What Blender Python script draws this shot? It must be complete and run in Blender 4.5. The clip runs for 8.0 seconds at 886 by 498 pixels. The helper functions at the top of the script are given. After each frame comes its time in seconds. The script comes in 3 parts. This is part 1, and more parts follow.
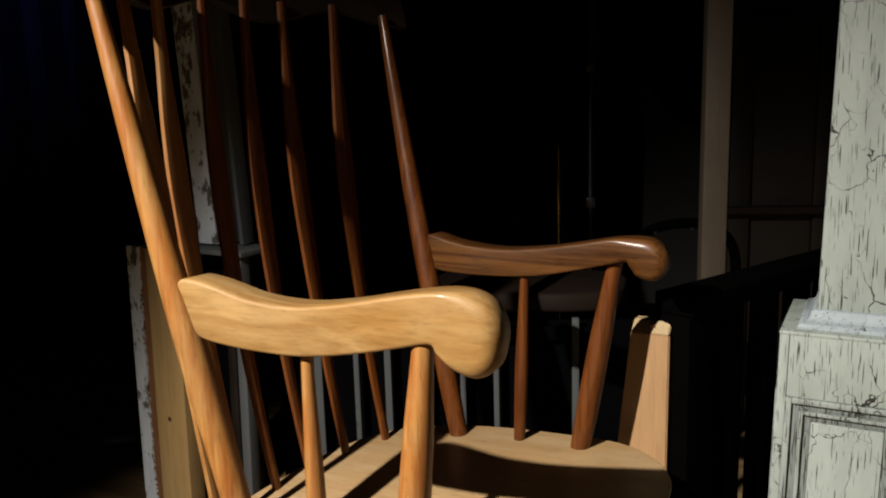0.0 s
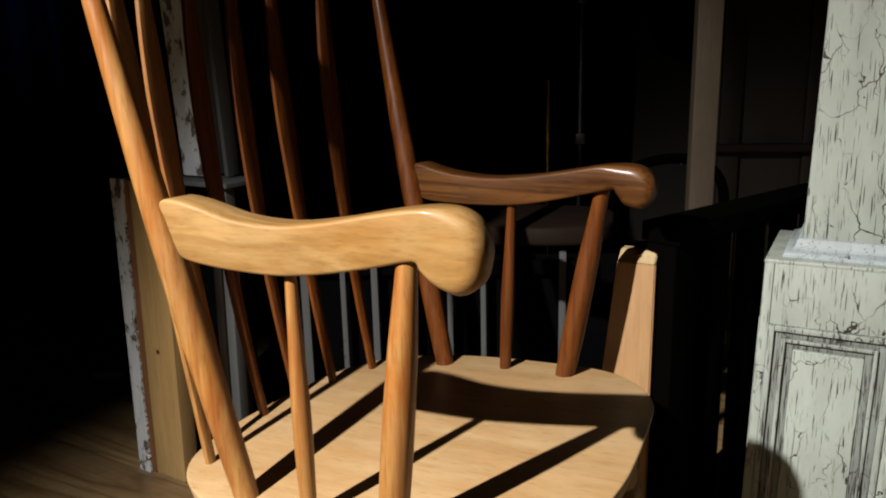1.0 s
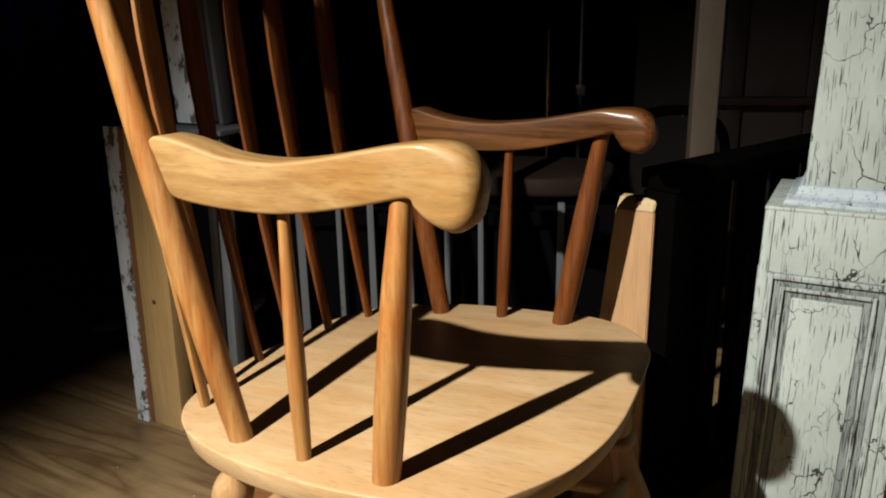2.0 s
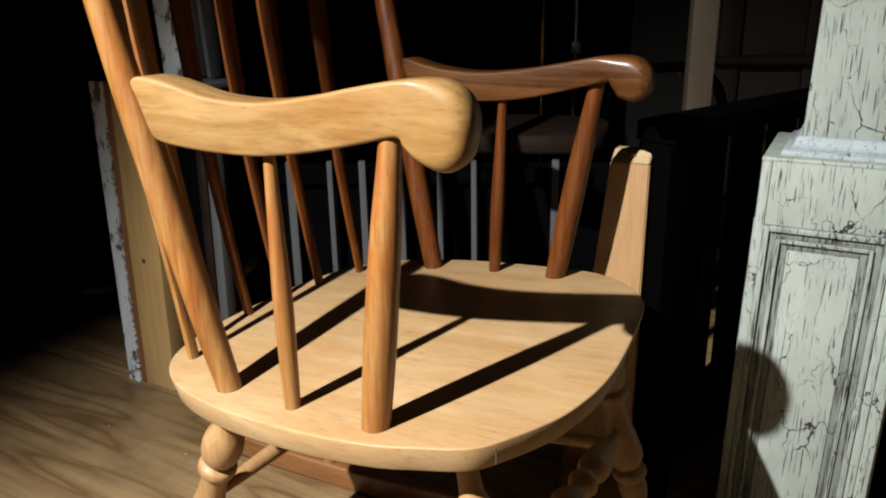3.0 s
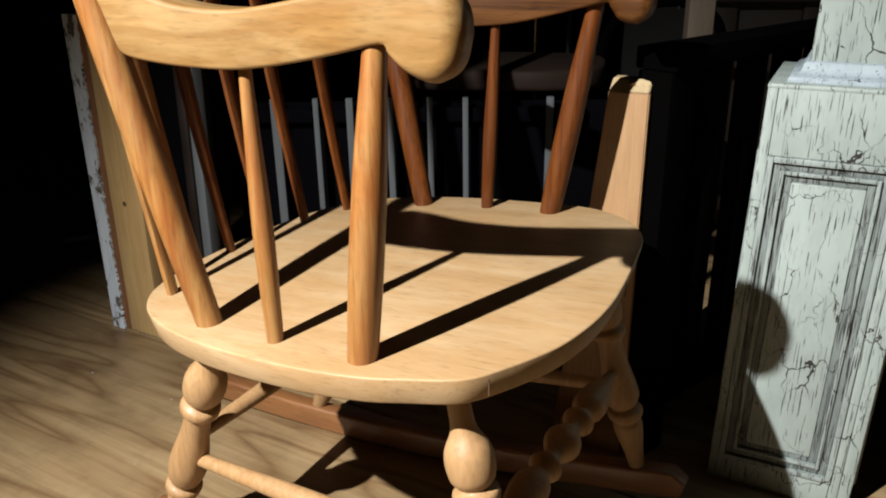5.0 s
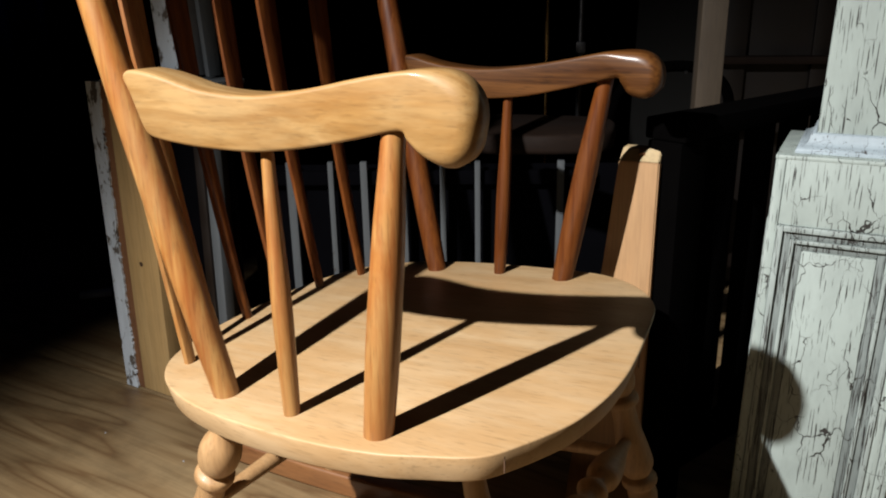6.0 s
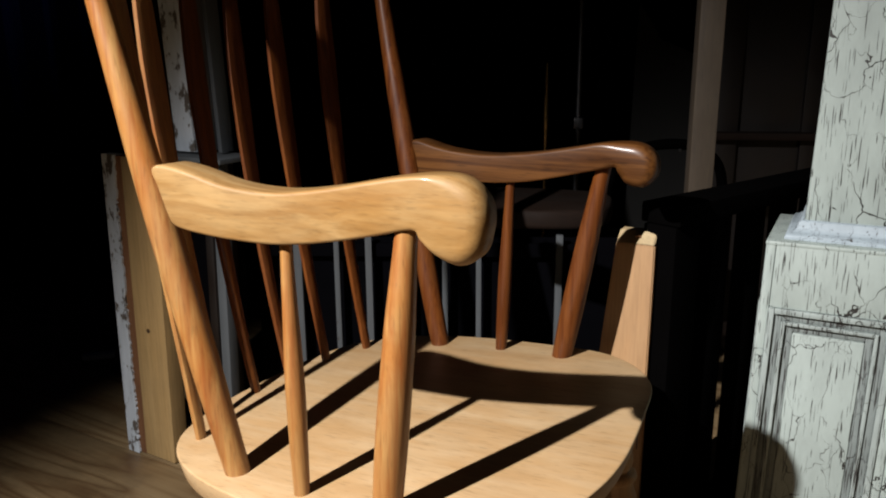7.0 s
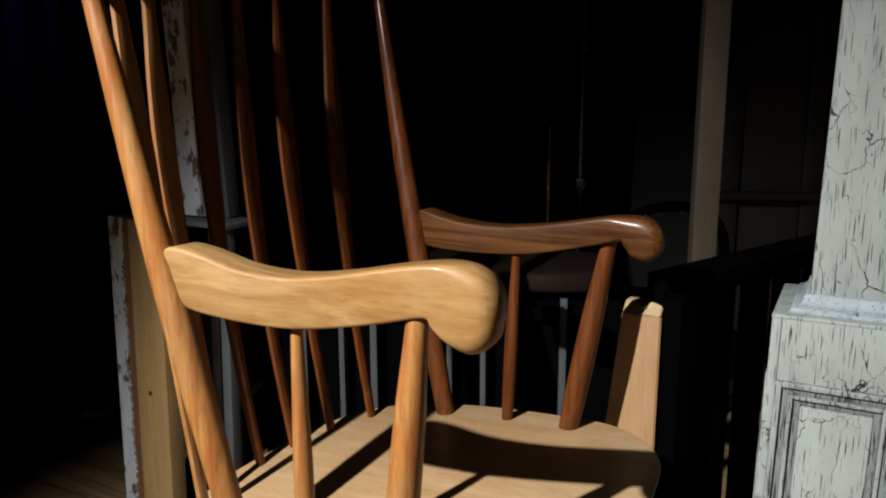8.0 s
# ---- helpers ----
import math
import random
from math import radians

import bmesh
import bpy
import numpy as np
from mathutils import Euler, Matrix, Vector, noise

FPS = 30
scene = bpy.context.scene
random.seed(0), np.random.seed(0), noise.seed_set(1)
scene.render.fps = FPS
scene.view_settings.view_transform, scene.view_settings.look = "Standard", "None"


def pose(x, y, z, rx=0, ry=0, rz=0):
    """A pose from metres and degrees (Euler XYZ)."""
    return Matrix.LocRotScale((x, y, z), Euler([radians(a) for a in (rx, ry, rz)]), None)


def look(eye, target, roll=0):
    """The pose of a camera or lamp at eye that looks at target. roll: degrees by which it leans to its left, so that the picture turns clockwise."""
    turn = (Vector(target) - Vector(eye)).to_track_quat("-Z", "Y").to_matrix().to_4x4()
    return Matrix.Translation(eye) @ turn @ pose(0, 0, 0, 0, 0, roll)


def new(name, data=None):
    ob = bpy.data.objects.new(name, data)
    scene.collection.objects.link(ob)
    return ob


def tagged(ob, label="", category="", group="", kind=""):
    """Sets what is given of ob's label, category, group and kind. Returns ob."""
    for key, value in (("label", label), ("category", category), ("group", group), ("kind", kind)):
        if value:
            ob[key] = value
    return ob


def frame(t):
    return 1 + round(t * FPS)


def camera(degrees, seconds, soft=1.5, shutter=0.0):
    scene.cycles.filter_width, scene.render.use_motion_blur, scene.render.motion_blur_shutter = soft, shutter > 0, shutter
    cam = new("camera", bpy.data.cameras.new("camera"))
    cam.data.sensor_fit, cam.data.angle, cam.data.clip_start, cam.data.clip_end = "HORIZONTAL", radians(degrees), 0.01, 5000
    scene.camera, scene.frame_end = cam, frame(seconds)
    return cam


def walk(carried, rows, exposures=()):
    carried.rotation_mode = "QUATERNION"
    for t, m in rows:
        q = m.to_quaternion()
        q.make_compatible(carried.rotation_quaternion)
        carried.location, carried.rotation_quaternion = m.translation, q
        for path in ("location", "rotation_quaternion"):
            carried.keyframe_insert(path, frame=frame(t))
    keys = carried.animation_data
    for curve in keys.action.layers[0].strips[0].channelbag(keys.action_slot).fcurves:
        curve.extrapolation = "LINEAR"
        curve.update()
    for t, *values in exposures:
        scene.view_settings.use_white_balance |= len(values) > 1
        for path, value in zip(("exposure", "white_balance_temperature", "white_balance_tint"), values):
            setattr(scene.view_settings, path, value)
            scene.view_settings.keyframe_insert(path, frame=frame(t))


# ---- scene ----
cam = camera(58.9, 8.0, soft=2.0)
PATH = [
    (0, (0.1881, 0.1818, 0.9117), (0.0621, 1.9512, 0.6057), -1.7),
    (0.5, (0.1917, 0.1764, 0.9054), (0.0846, 1.9350, 0.5382), -1.3),
    (1, (0.1926, 0.1836, 0.8847), (0.0873, 1.9296, 0.4581), -1.4),
    (1.5, (0.1935, 0.1881, 0.8721), (0.0855, 1.9224, 0.4014), -1.2),
    (3, (0.1989, 0.1989, 0.8316), (0.1062, 1.9017, 0.2556), -1.0),
    (3.5, (0.1989, 0.2079, 0.8145), (0.1170, 1.9035, 0.2151), -0.9),
    (4, (0.1989, 0.2187, 0.7965), (0.1260, 1.8963, 0.1494), -0.5),
    (4.2, (0.1988, 0.2205, 0.7930), (0.1260, 1.8960, 0.1330), -0.6),
    (5.3, (0.1985, 0.2325, 0.7870), (0.1235, 1.9060, 0.1180), -1.0),
    (5.5, (0.1980, 0.2331, 0.7911), (0.1215, 1.9134, 0.1494), -1.0),
    (6, (0.1935, 0.2259, 0.8172), (0.0981, 1.9323, 0.2520), -1.1),
    (6.5, (0.1881, 0.2097, 0.8388), (0.1071, 1.9350, 0.3330), -0.7),
    (7, (0.1845, 0.1953, 0.8613), (0.0972, 1.9377, 0.4158), -0.4),
    (7.5, (0.1800, 0.1971, 0.8784), (0.1026, 1.9521, 0.4869), -0.2),
    (8, (0.1737, 0.1989, 0.9000), (0.0882, 1.9629, 0.5526), -0.2),
]
walk(cam, [(t, look(eye, target, roll)) for t, eye, target, roll in PATH],
     [(0, -0.55, 6850, 12), (1, -0.40, 6780, 12), (1.5, -0.32, 6700, 11), (3, -0.25, 6450, 10), (3.5, -0.21, 6400, 10), (4.2, -0.14, 6250, 10),
      (5.5, -0.14, 6150, 10), (6, -0.22, 6150, 11), (6.5, -0.29, 6150, 12), (7, -0.34, 6180, 13), (7.5, -0.43, 6220, 14), (8, -0.54, 6250, 14)])

K = 0.9          # plan units to metres


# ---- light ----
world = bpy.data.worlds.new("dark_hall")
scene.world = world
world.use_nodes = True
world.node_tree.nodes["Background"].inputs["Color"].default_value = (0.5, 0.62, 1.0, 1)
world.node_tree.nodes["Background"].inputs["Strength"].default_value = 0.004

LAMP_AT, LAMP_TO = (-0.738, 0.050, 1.685), (0.40, 0.82, -0.1)
lamp_data = bpy.data.lights.new("work_lamp", "SPOT")
lamp_data.energy = 610
lamp_data.color = (1.0, 0.95, 0.88)
lamp_data.shadow_soft_size = 0.014
lamp_data.spot_size = radians(84)
lamp_data.spot_blend = 1.0
lamp = new("work_lamp", lamp_data)
lamp.matrix_world = look(LAMP_AT, LAMP_TO)

blue_data = bpy.data.lights.new("blue_stage_lamp", "SPOT")
blue_data.energy = 1900
blue_data.color = (0.12, 0.22, 1.0)
blue_data.shadow_soft_size = 0.08
blue_data.spot_size = radians(46)
blue_data.spot_blend = 0.9
blue = new("blue_stage_lamp", blue_data)
blue.matrix_world = look((-1.9, 1.3, 3.0), (-1.9, 3.1, 1.95))


# ---- materials ----
def nodes_of(name):
    m = bpy.data.materials.new(name)
    m.use_nodes = True
    nt = m.node_tree
    return m, nt, nt.nodes["Principled BSDF"]


def node(nt, kind, **values):
    n = nt.nodes.new(kind)
    for key, value in values.items():
        n.inputs[key.replace("_", " ")].default_value = value
    return n


def ramp(nt, source, stops):
    r = nt.nodes.new("ShaderNodeValToRGB")
    el = r.color_ramp.elements
    while len(el) < len(stops):
        el.new(0.5)
    for e, (p, c) in zip(el, stops):
        e.position, e.color = p, (*c, 1)
    nt.links.new(source, r.inputs[0])
    return r.outputs[0]


def grey(v):
    return (v, v, v)


def coords(nt, scale, turn=(0, 0, 0)):
    t = nt.nodes.new("ShaderNodeTexCoord")
    mp = nt.nodes.new("ShaderNodeMapping")
    mp.inputs["Scale"].default_value = scale
    mp.inputs["Rotation"].default_value = [radians(a) for a in turn]
    nt.links.new(t.outputs["Object"], mp.inputs[0])
    return mp.outputs[0]


def mix(nt, kind, factor, a, b):
    m = nt.nodes.new("ShaderNodeMix")
    m.data_type, m.blend_type = "RGBA", kind
    for sock, value in ((m.inputs[0], factor), (m.inputs[6], a), (m.inputs[7], b)):
        if isinstance(value, bpy.types.NodeSocket):
            nt.links.new(value, sock)
        elif isinstance(value, (int, float)):
            sock.default_value = value
        else:
            sock.default_value = (*value, 1)
    return m.outputs[2]


def bump(nt, bsdf, height, strength, distance=0.002):
    b = nt.nodes.new("ShaderNodeBump")
    b.inputs["Strength"].default_value = strength
    b.inputs["Distance"].default_value = distance
    nt.links.new(height, b.inputs["Height"])
    nt.links.new(b.outputs[0], bsdf.inputs["Normal"])


def wood(name, light, dark, along=(1, 0, 0), rough=0.35, coat=0.3, grain=1.0, figure=0.5, pores=0.35, turn=(0, 0, 0), streaks=0.7, boards=0.0, gloss=0.45, blotch=None, band=1.0, polish=0.14):
    """Wood whose grain runs along an axis: broad figure, fine streaks, short dark pores."""
    m, nt, bsdf = nodes_of(name)
    broad = [4.0 if a else 26.0 * grain * band for a in along]
    fine = [9.0 if a else 190.0 * grain for a in along]
    dash = [34.0 if a else 420.0 * grain for a in along]
    n1 = node(nt, "ShaderNodeTexNoise", Scale=1.0, Detail=4.0, Roughness=0.55, Distortion=0.9)
    nt.links.new(coords(nt, broad, turn), n1.inputs["Vector"])
    n2 = node(nt, "ShaderNodeTexNoise", Scale=1.0, Detail=3.0, Roughness=0.6)
    nt.links.new(coords(nt, fine, turn), n2.inputs["Vector"])
    n3 = node(nt, "ShaderNodeTexNoise", Scale=1.0, Detail=1.0)
    nt.links.new(coords(nt, dash, turn), n3.inputs["Vector"])
    n4 = node(nt, "ShaderNodeTexNoise", Scale=9.0, Detail=3.0)
    nt.links.new(coords(nt, (1, 1, 1)), n4.inputs["Vector"])
    base = ramp(nt, n1.outputs[0], [(0.5 - 0.22 / (figure + 0.3), dark), (0.5 + 0.18 / (figure + 0.3), light)])
    streak = ramp(nt, n2.outputs[0], [(0.3, grey(0.72)), (0.6, grey(1.0))])
    base = mix(nt, "MULTIPLY", streaks, base, streak)
    pore = ramp(nt, n3.outputs[0], [(0.30, grey(0.35)), (0.40, grey(1.0))])
    base = mix(nt, "MULTIPLY", pores, base, pore)
    hand = ramp(nt, n4.outputs[0], [(0.3, grey(0.82)), (0.65, grey(1.0))])
    if boards:
        # glued boards of slightly different tone, side by side
        xyz = nt.nodes.new("ShaderNodeSeparateXYZ")
        nt.links.new(coords(nt, (1, 1 / boards, 1)), xyz.inputs[0])
        step = nt.nodes.new("ShaderNodeMath")
        step.operation = "FLOOR"
        nt.links.new(xyz.outputs[1], step.inputs[0])
        any_tone = nt.nodes.new("ShaderNodeTexWhiteNoise")
        any_tone.noise_dimensions = "1D"
        nt.links.new(step.outputs[0], any_tone.inputs["W"])
        base = mix(nt, "MULTIPLY", 1.0, base, ramp(nt, any_tone.outputs["Value"], [(0.0, (0.90, 0.87, 0.84)), (1.0, (1.0, 1.0, 1.0))]))
    base = mix(nt, "MULTIPLY", 0.6, base, hand)
    if blotch:
        # old varnish gone darker in patches, worn pale between them
        n5 = node(nt, "ShaderNodeTexNoise", Scale=1.0, Detail=5.0, Roughness=0.62, Distortion=0.4)
        nt.links.new(coords(nt, [7.0 if a else 24.0 for a in along], turn), n5.inputs["Vector"])
        base = mix(nt, "MULTIPLY", 1.0, base, ramp(nt, n5.outputs[0], [(0.40, blotch), (0.60, grey(1.0))]))
    nt.links.new(base, bsdf.inputs["Base Color"])
    r = ramp(nt, n4.outputs[0], [(0.3, grey(rough + 0.14)), (0.7, grey(max(rough - 0.06, 0.05)))])
    nt.links.new(r, bsdf.inputs["Roughness"])
    bsdf.inputs["Coat Weight"].default_value = coat
    bsdf.inputs["Specular IOR Level"].default_value = gloss
    bsdf.inputs["Coat Roughness"].default_value = polish
    bump(nt, bsdf, n2.outputs[0], 0.10, 0.001)
    return m


def crackle(name, paint, under, amount=1.0, worn=0.0):
    """Old paint split by fine upright cracks, with a darker ground in them."""
    m, nt, bsdf = nodes_of(name)
    warp = node(nt, "ShaderNodeTexNoise", Scale=30.0, Detail=3.0)
    nt.links.new(coords(nt, (1, 1, 1)), warp.inputs["Vector"])
    c = coords(nt, (24, 24, 12))
    v = nt.nodes.new("ShaderNodeVectorMath")
    v.operation = "MULTIPLY_ADD"
    nt.links.new(warp.outputs["Color"], v.inputs[0])
    v.inputs[1].default_value = (0.9, 0.9, 0.9)
    nt.links.new(c, v.inputs[2])
    vor = node(nt, "ShaderNodeTexVoronoi", Scale=1.0)
    vor.feature = "DISTANCE_TO_EDGE"
    nt.links.new(v.outputs[0], vor.inputs["Vector"])
    fine = node(nt, "ShaderNodeTexNoise", Scale=1.0, Detail=2.0, Roughness=0.65)
    nt.links.new(coords(nt, (480, 480, 15)), fine.inputs["Vector"])
    gate = node(nt, "ShaderNodeTexNoise", Scale=16.0, Detail=3.0)
    nt.links.new(coords(nt, (1.3, 1.3, 0.8)), gate.inputs["Vector"])
    width = ramp(nt, gate.outputs[0], [(0.42, grey(0.0)), (0.66, grey(0.015 * amount))])
    less = nt.nodes.new("ShaderNodeMath")
    less.operation = "LESS_THAN"
    nt.links.new(vor.outputs["Distance"], less.inputs[0])
    nt.links.new(width, less.inputs[1])
    hair = ramp(nt, fine.outputs[0], [(0.322 + 0.03 * amount + 0.10 * worn, grey(1.0)), (0.342 + 0.03 * amount + 0.10 * worn, grey(0.0))])
    crack = mix(nt, "LIGHTEN", 1.0, less.outputs[0], hair)
    dirt = node(nt, "ShaderNodeTexNoise", Scale=7.0, Detail=5.0, Roughness=0.7)
    nt.links.new(coords(nt, (3, 3, 1)), dirt.inputs["Vector"])
    tone = ramp(nt, dirt.outputs[0], [(0.32, [p * (0.80 - 0.3 * worn) for p in paint]), (0.62, paint)])
    nt.links.new(mix(nt, "MIX", crack, tone, under), bsdf.inputs["Base Color"])
    bsdf.inputs["Roughness"].default_value = 0.62
    inv = nt.nodes.new("ShaderNodeInvert")
    nt.links.new(crack, inv.inputs["Color"])
    bump(nt, bsdf, inv.outputs[0], 0.5, 0.0012)
    return m


def chipped(name, paint, under, level=0.40):
    m, nt, bsdf = nodes_of(name)
    n1 = node(nt, "ShaderNodeTexNoise", Scale=26.0, Detail=6.0, Roughness=0.68)
    nt.links.new(coords(nt, (1.6, 1.6, 0.8)), n1.inputs["Vector"])
    n2 = node(nt, "ShaderNodeTexNoise", Scale=60.0, Detail=3.0)
    nt.links.new(coords(nt, (1, 1, 0.15)), n2.inputs["Vector"])
    chip = ramp(nt, n1.outputs[0], [(level - 0.02, grey(1)), (level + 0.01, grey(0))])
    tone = ramp(nt, n2.outputs[0], [(0.3, [p * 0.78 for p in paint]), (0.7, paint)])
    nt.links.new(mix(nt, "MIX", chip, tone, under), bsdf.inputs["Base Color"])
    bsdf.inputs["Roughness"].default_value = 0.7
    bump(nt, bsdf, n1.outputs[0], 0.25, 0.002)
    return m


def plain(name, colour, rough=0.6, metal=0.0, spread=0.25, scale=14.0, gloss=0.5):
    m, nt, bsdf = nodes_of(name)
    n1 = node(nt, "ShaderNodeTexNoise", Scale=scale, Detail=5.0, Roughness=0.6)
    nt.links.new(coords(nt, (1, 1, 1)), n1.inputs["Vector"])
    nt.links.new(ramp(nt, n1.outputs[0], [(0.3, [c * (1 - spread) for c in colour]), (0.7, colour)]), bsdf.inputs["Base Color"])
    bsdf.inputs["Roughness"].default_value = rough
    bsdf.inputs["Metallic"].default_value = metal
    bsdf.inputs["Specular IOR Level"].default_value = gloss
    bump(nt, bsdf, n1.outputs[0], 0.08, 0.002)
    return m


def plywood(name):
    """Rotary-cut softwood veneer: wide wavy bands, dark latewood lines, scuffs."""
    m, nt, bsdf = nodes_of(name)
    warp = node(nt, "ShaderNodeTexNoise", Scale=3.2, Detail=3.0, Roughness=0.5)
    nt.links.new(coords(nt, (0.7, 2.2, 1)), warp.inputs["Vector"])
    field = node(nt, "ShaderNodeTexNoise", Scale=1.0, Detail=2.6, Roughness=0.5, Distortion=0.5)
    nt.links.new(coords(nt, (1.0, 8.0, 1)), field.inputs["Vector"])
    many = nt.nodes.new("ShaderNodeMath")
    many.operation = "MULTIPLY"
    many.inputs[1].default_value = 13.0
    nt.links.new(field.outputs[0], many.inputs[0])
    wave = nt.nodes.new("ShaderNodeMath")
    wave.operation = "PINGPONG"
    wave.inputs[1].default_value = 1.0
    nt.links.new(many.outputs[0], wave.inputs[0])
    fine = node(nt, "ShaderNodeTexNoise", Scale=1.0, Detail=4.0, Roughness=0.65)
    nt.links.new(coords(nt, (4, 85, 1)), fine.inputs["Vector"])
    scuff = node(nt, "ShaderNodeTexNoise", Scale=5.0, Detail=6.0, Roughness=0.7)
    nt.links.new(coords(nt, (1, 1, 1)), scuff.inputs["Vector"])
    base = ramp(nt, wave.outputs[0], [(0.0, (0.180, 0.108, 0.048)), (0.16, (0.235, 0.156, 0.074)), (0.45, (0.290, 0.202, 0.101)), (1.0, (0.320, 0.230, 0.119))])
    base = mix(nt, "MULTIPLY", 0.75, base, ramp(nt, fine.outputs[0], [(0.30, (0.66, 0.62, 0.58)), (0.58, grey(1.0))]))
    base = mix(nt, "MULTIPLY", 0.5, base, ramp(nt, warp.outputs[0], [(0.3, grey(0.62)), (0.62, grey(1.0))]))
    base = mix(nt, "MULTIPLY", 0.7, base, ramp(nt, scuff.outputs[0], [(0.30, grey(0.55)), (0.52, grey(1.0))]))
    info = nt.nodes.new("ShaderNodeObjectInfo")
    base = mix(nt, "MULTIPLY", 1.0, base, ramp(nt, info.outputs["Random"], [(0.0, (0.80, 0.76, 0.72)), (1.0, grey(1.0))]))
    nt.links.new(base, bsdf.inputs["Base Color"])
    bsdf.inputs["Roughness"].default_value = 0.55
    bump(nt, bsdf, fine.outputs[0], 0.2, 0.0015)
    return m


SEAT_WOOD = wood("seat_maple", (0.379, 0.27, 0.149), (0.331, 0.224, 0.113), (1, 0, 0), rough=0.5, coat=0.0, gloss=0.3, figure=0.7, pores=0.3, streaks=0.3, boards=0.115, blotch=(0.93, 0.86, 0.76))
ARM_WOOD = wood("arm_oak", (0.255, 0.158, 0.062), (0.190, 0.103, 0.033), (1, 0, 0), rough=0.46, coat=0.12, figure=1.2, pores=0.22, grain=1.0, streaks=0.55, gloss=0.25, blotch=(0.88, 0.78, 0.62), band=2.2, polish=0.16)
POST_WOOD = wood("post_oak", (0.295, 0.160, 0.050), (0.208, 0.080, 0.0200), (0, 0, 1), rough=0.40, coat=0.25, figure=0.9, pores=0.3, grain=1.2, streaks=0.5, blotch=(0.90, 0.70, 0.50), band=3.5)
# far-side posts, far arm and back spindles: their shade is put into these colours
SHADED_POST = wood("shaded_post_oak", (0.118, 0.036, 0.0066), (0.068, 0.0165, 0.0024), (0, 0, 1), rough=0.45, coat=0.25, figure=1.1, pores=0.3, grain=1.2, gloss=0.2, band=4.0)
SHADED_ARM = wood("shaded_arm_oak", (0.094, 0.037, 0.0088), (0.048, 0.0165, 0.0034), (1, 0, 0), rough=0.48, coat=0.14, figure=1.5, pores=0.5, grain=0.8, streaks=0.9, gloss=0.2, band=7.0, polish=0.2)
LEG_WOOD = wood("leg_maple", (0.350, 0.215, 0.098), (0.290, 0.160, 0.064), (0, 0, 1), rough=0.5, coat=0.03, pores=0.2, band=2.0)
ROCKER_WOOD = wood("rocker_oak", (0.236, 0.108, 0.0392), (0.162, 0.0634, 0.0196), (1, 0, 0), rough=0.42, coat=0.15)
# crest colour taken nearly to black, standing in for the shade up there
SHADED_CREST = wood("shaded_crest_oak", (0.0112, 0.00436, 0.00172), (0.00688, 0.0025, 0.000936), (0, 1, 0), rough=0.5, coat=0.1)
FIR = wood("raw_fir", (0.353, 0.217, 0.106), (0.307, 0.171, 0.074), (0, 0, 1), rough=0.6, coat=0.0, grain=1.1, figure=0.3, pores=0.15)
FIR_END = wood("fir_end", (0.396, 0.311, 0.177), (0.321, 0.225, 0.107), (0, 1, 0), rough=0.7, coat=0.0)
PINE = wood("raw_pine", (0.496, 0.338, 0.148), (0.406, 0.257, 0.099), (0, 0, 1), rough=0.62, coat=0.0, figure=0.3, pores=0.15)
RUST_EDGE = wood("raw_board_edge", (0.258, 0.12, 0.0482), (0.136, 0.0563, 0.024), (0, 0, 1), rough=0.75, coat=0.0)
# brown wood behind the chair, its darkness put into the colour
DIM_BROWN = wood("dim_brown", (0.0150, 0.0070, 0.0034), (0.0085, 0.0038, 0.0018), (1, 0, 0), rough=0.75, coat=0.0, gloss=0.2)
DIM_BROWN_UP = wood("dim_brown_upright", (0.00792, 0.00422, 0.00235), (0.00468, 0.00235, 0.00122), (0, 0, 1), rough=0.5, coat=0.1)
KNOT = plain("dark_knot", (0.0675, 0.0338, 0.015), 0.7)
NEWEL_PAINT = crackle("crackled_sage_white", (0.272, 0.318, 0.296), (0.016, 0.015, 0.013), 1.2)
# darker tone for the recessed steps of the panel moulding
NEWEL_GROOVE = crackle("darker_sage_white", (0.155, 0.181, 0.173), (0.016, 0.015, 0.013), 1.2, 0.5)
NEWEL_COLLAR = crackle("bluish_white", (0.272, 0.325, 0.355), (0.035, 0.033, 0.030), 0.5)
NEWEL_MOULD = crackle("worn_sage_white", (0.245, 0.285, 0.270), (0.018, 0.017, 0.015), 1.1, 0.4)
WHITE_CHIP = chipped("chipped_white", (0.571, 0.637, 0.698), (0.0954, 0.0817, 0.068), 0.44)
# white paint behind the chair, darkened in colour for the shade there
WHITE_SHADED = chipped("shaded_white", (0.066, 0.0739, 0.0792), (0.033, 0.029, 0.0264), 0.33)
# pine of the upright stud, lowered in colour to stand in for half light
DIM_PINE = wood("dim_pine", (0.050, 0.036, 0.021), (0.038, 0.025, 0.0135), (0, 0, 1), rough=0.7, coat=0.0)
GREY_PAINT = plain("grey_paint", (0.155, 0.163, 0.169), 0.7)
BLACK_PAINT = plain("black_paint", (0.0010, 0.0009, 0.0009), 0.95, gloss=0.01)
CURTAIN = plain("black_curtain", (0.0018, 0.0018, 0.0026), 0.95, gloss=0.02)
OFFCUT = plain("pale_blue_white", (0.72, 0.82, 0.95), 0.7)
# scenery board and steel: colours lowered to stand in for the dark behind
DIM_SCENERY = plain("dim_scenery", (0.00525, 0.00525, 0.00438), 0.85)
STEEL = plain("dull_steel", (0.09, 0.09, 0.093), 0.4, 0.9)
BRASS = plain("dark_brass", (0.45, 0.28, 0.10), 0.25, 1.0)
PLY = plywood("plywood_floor")
PAPER = plain("white_scrap", (0.40, 0.45, 0.52), 0.7)


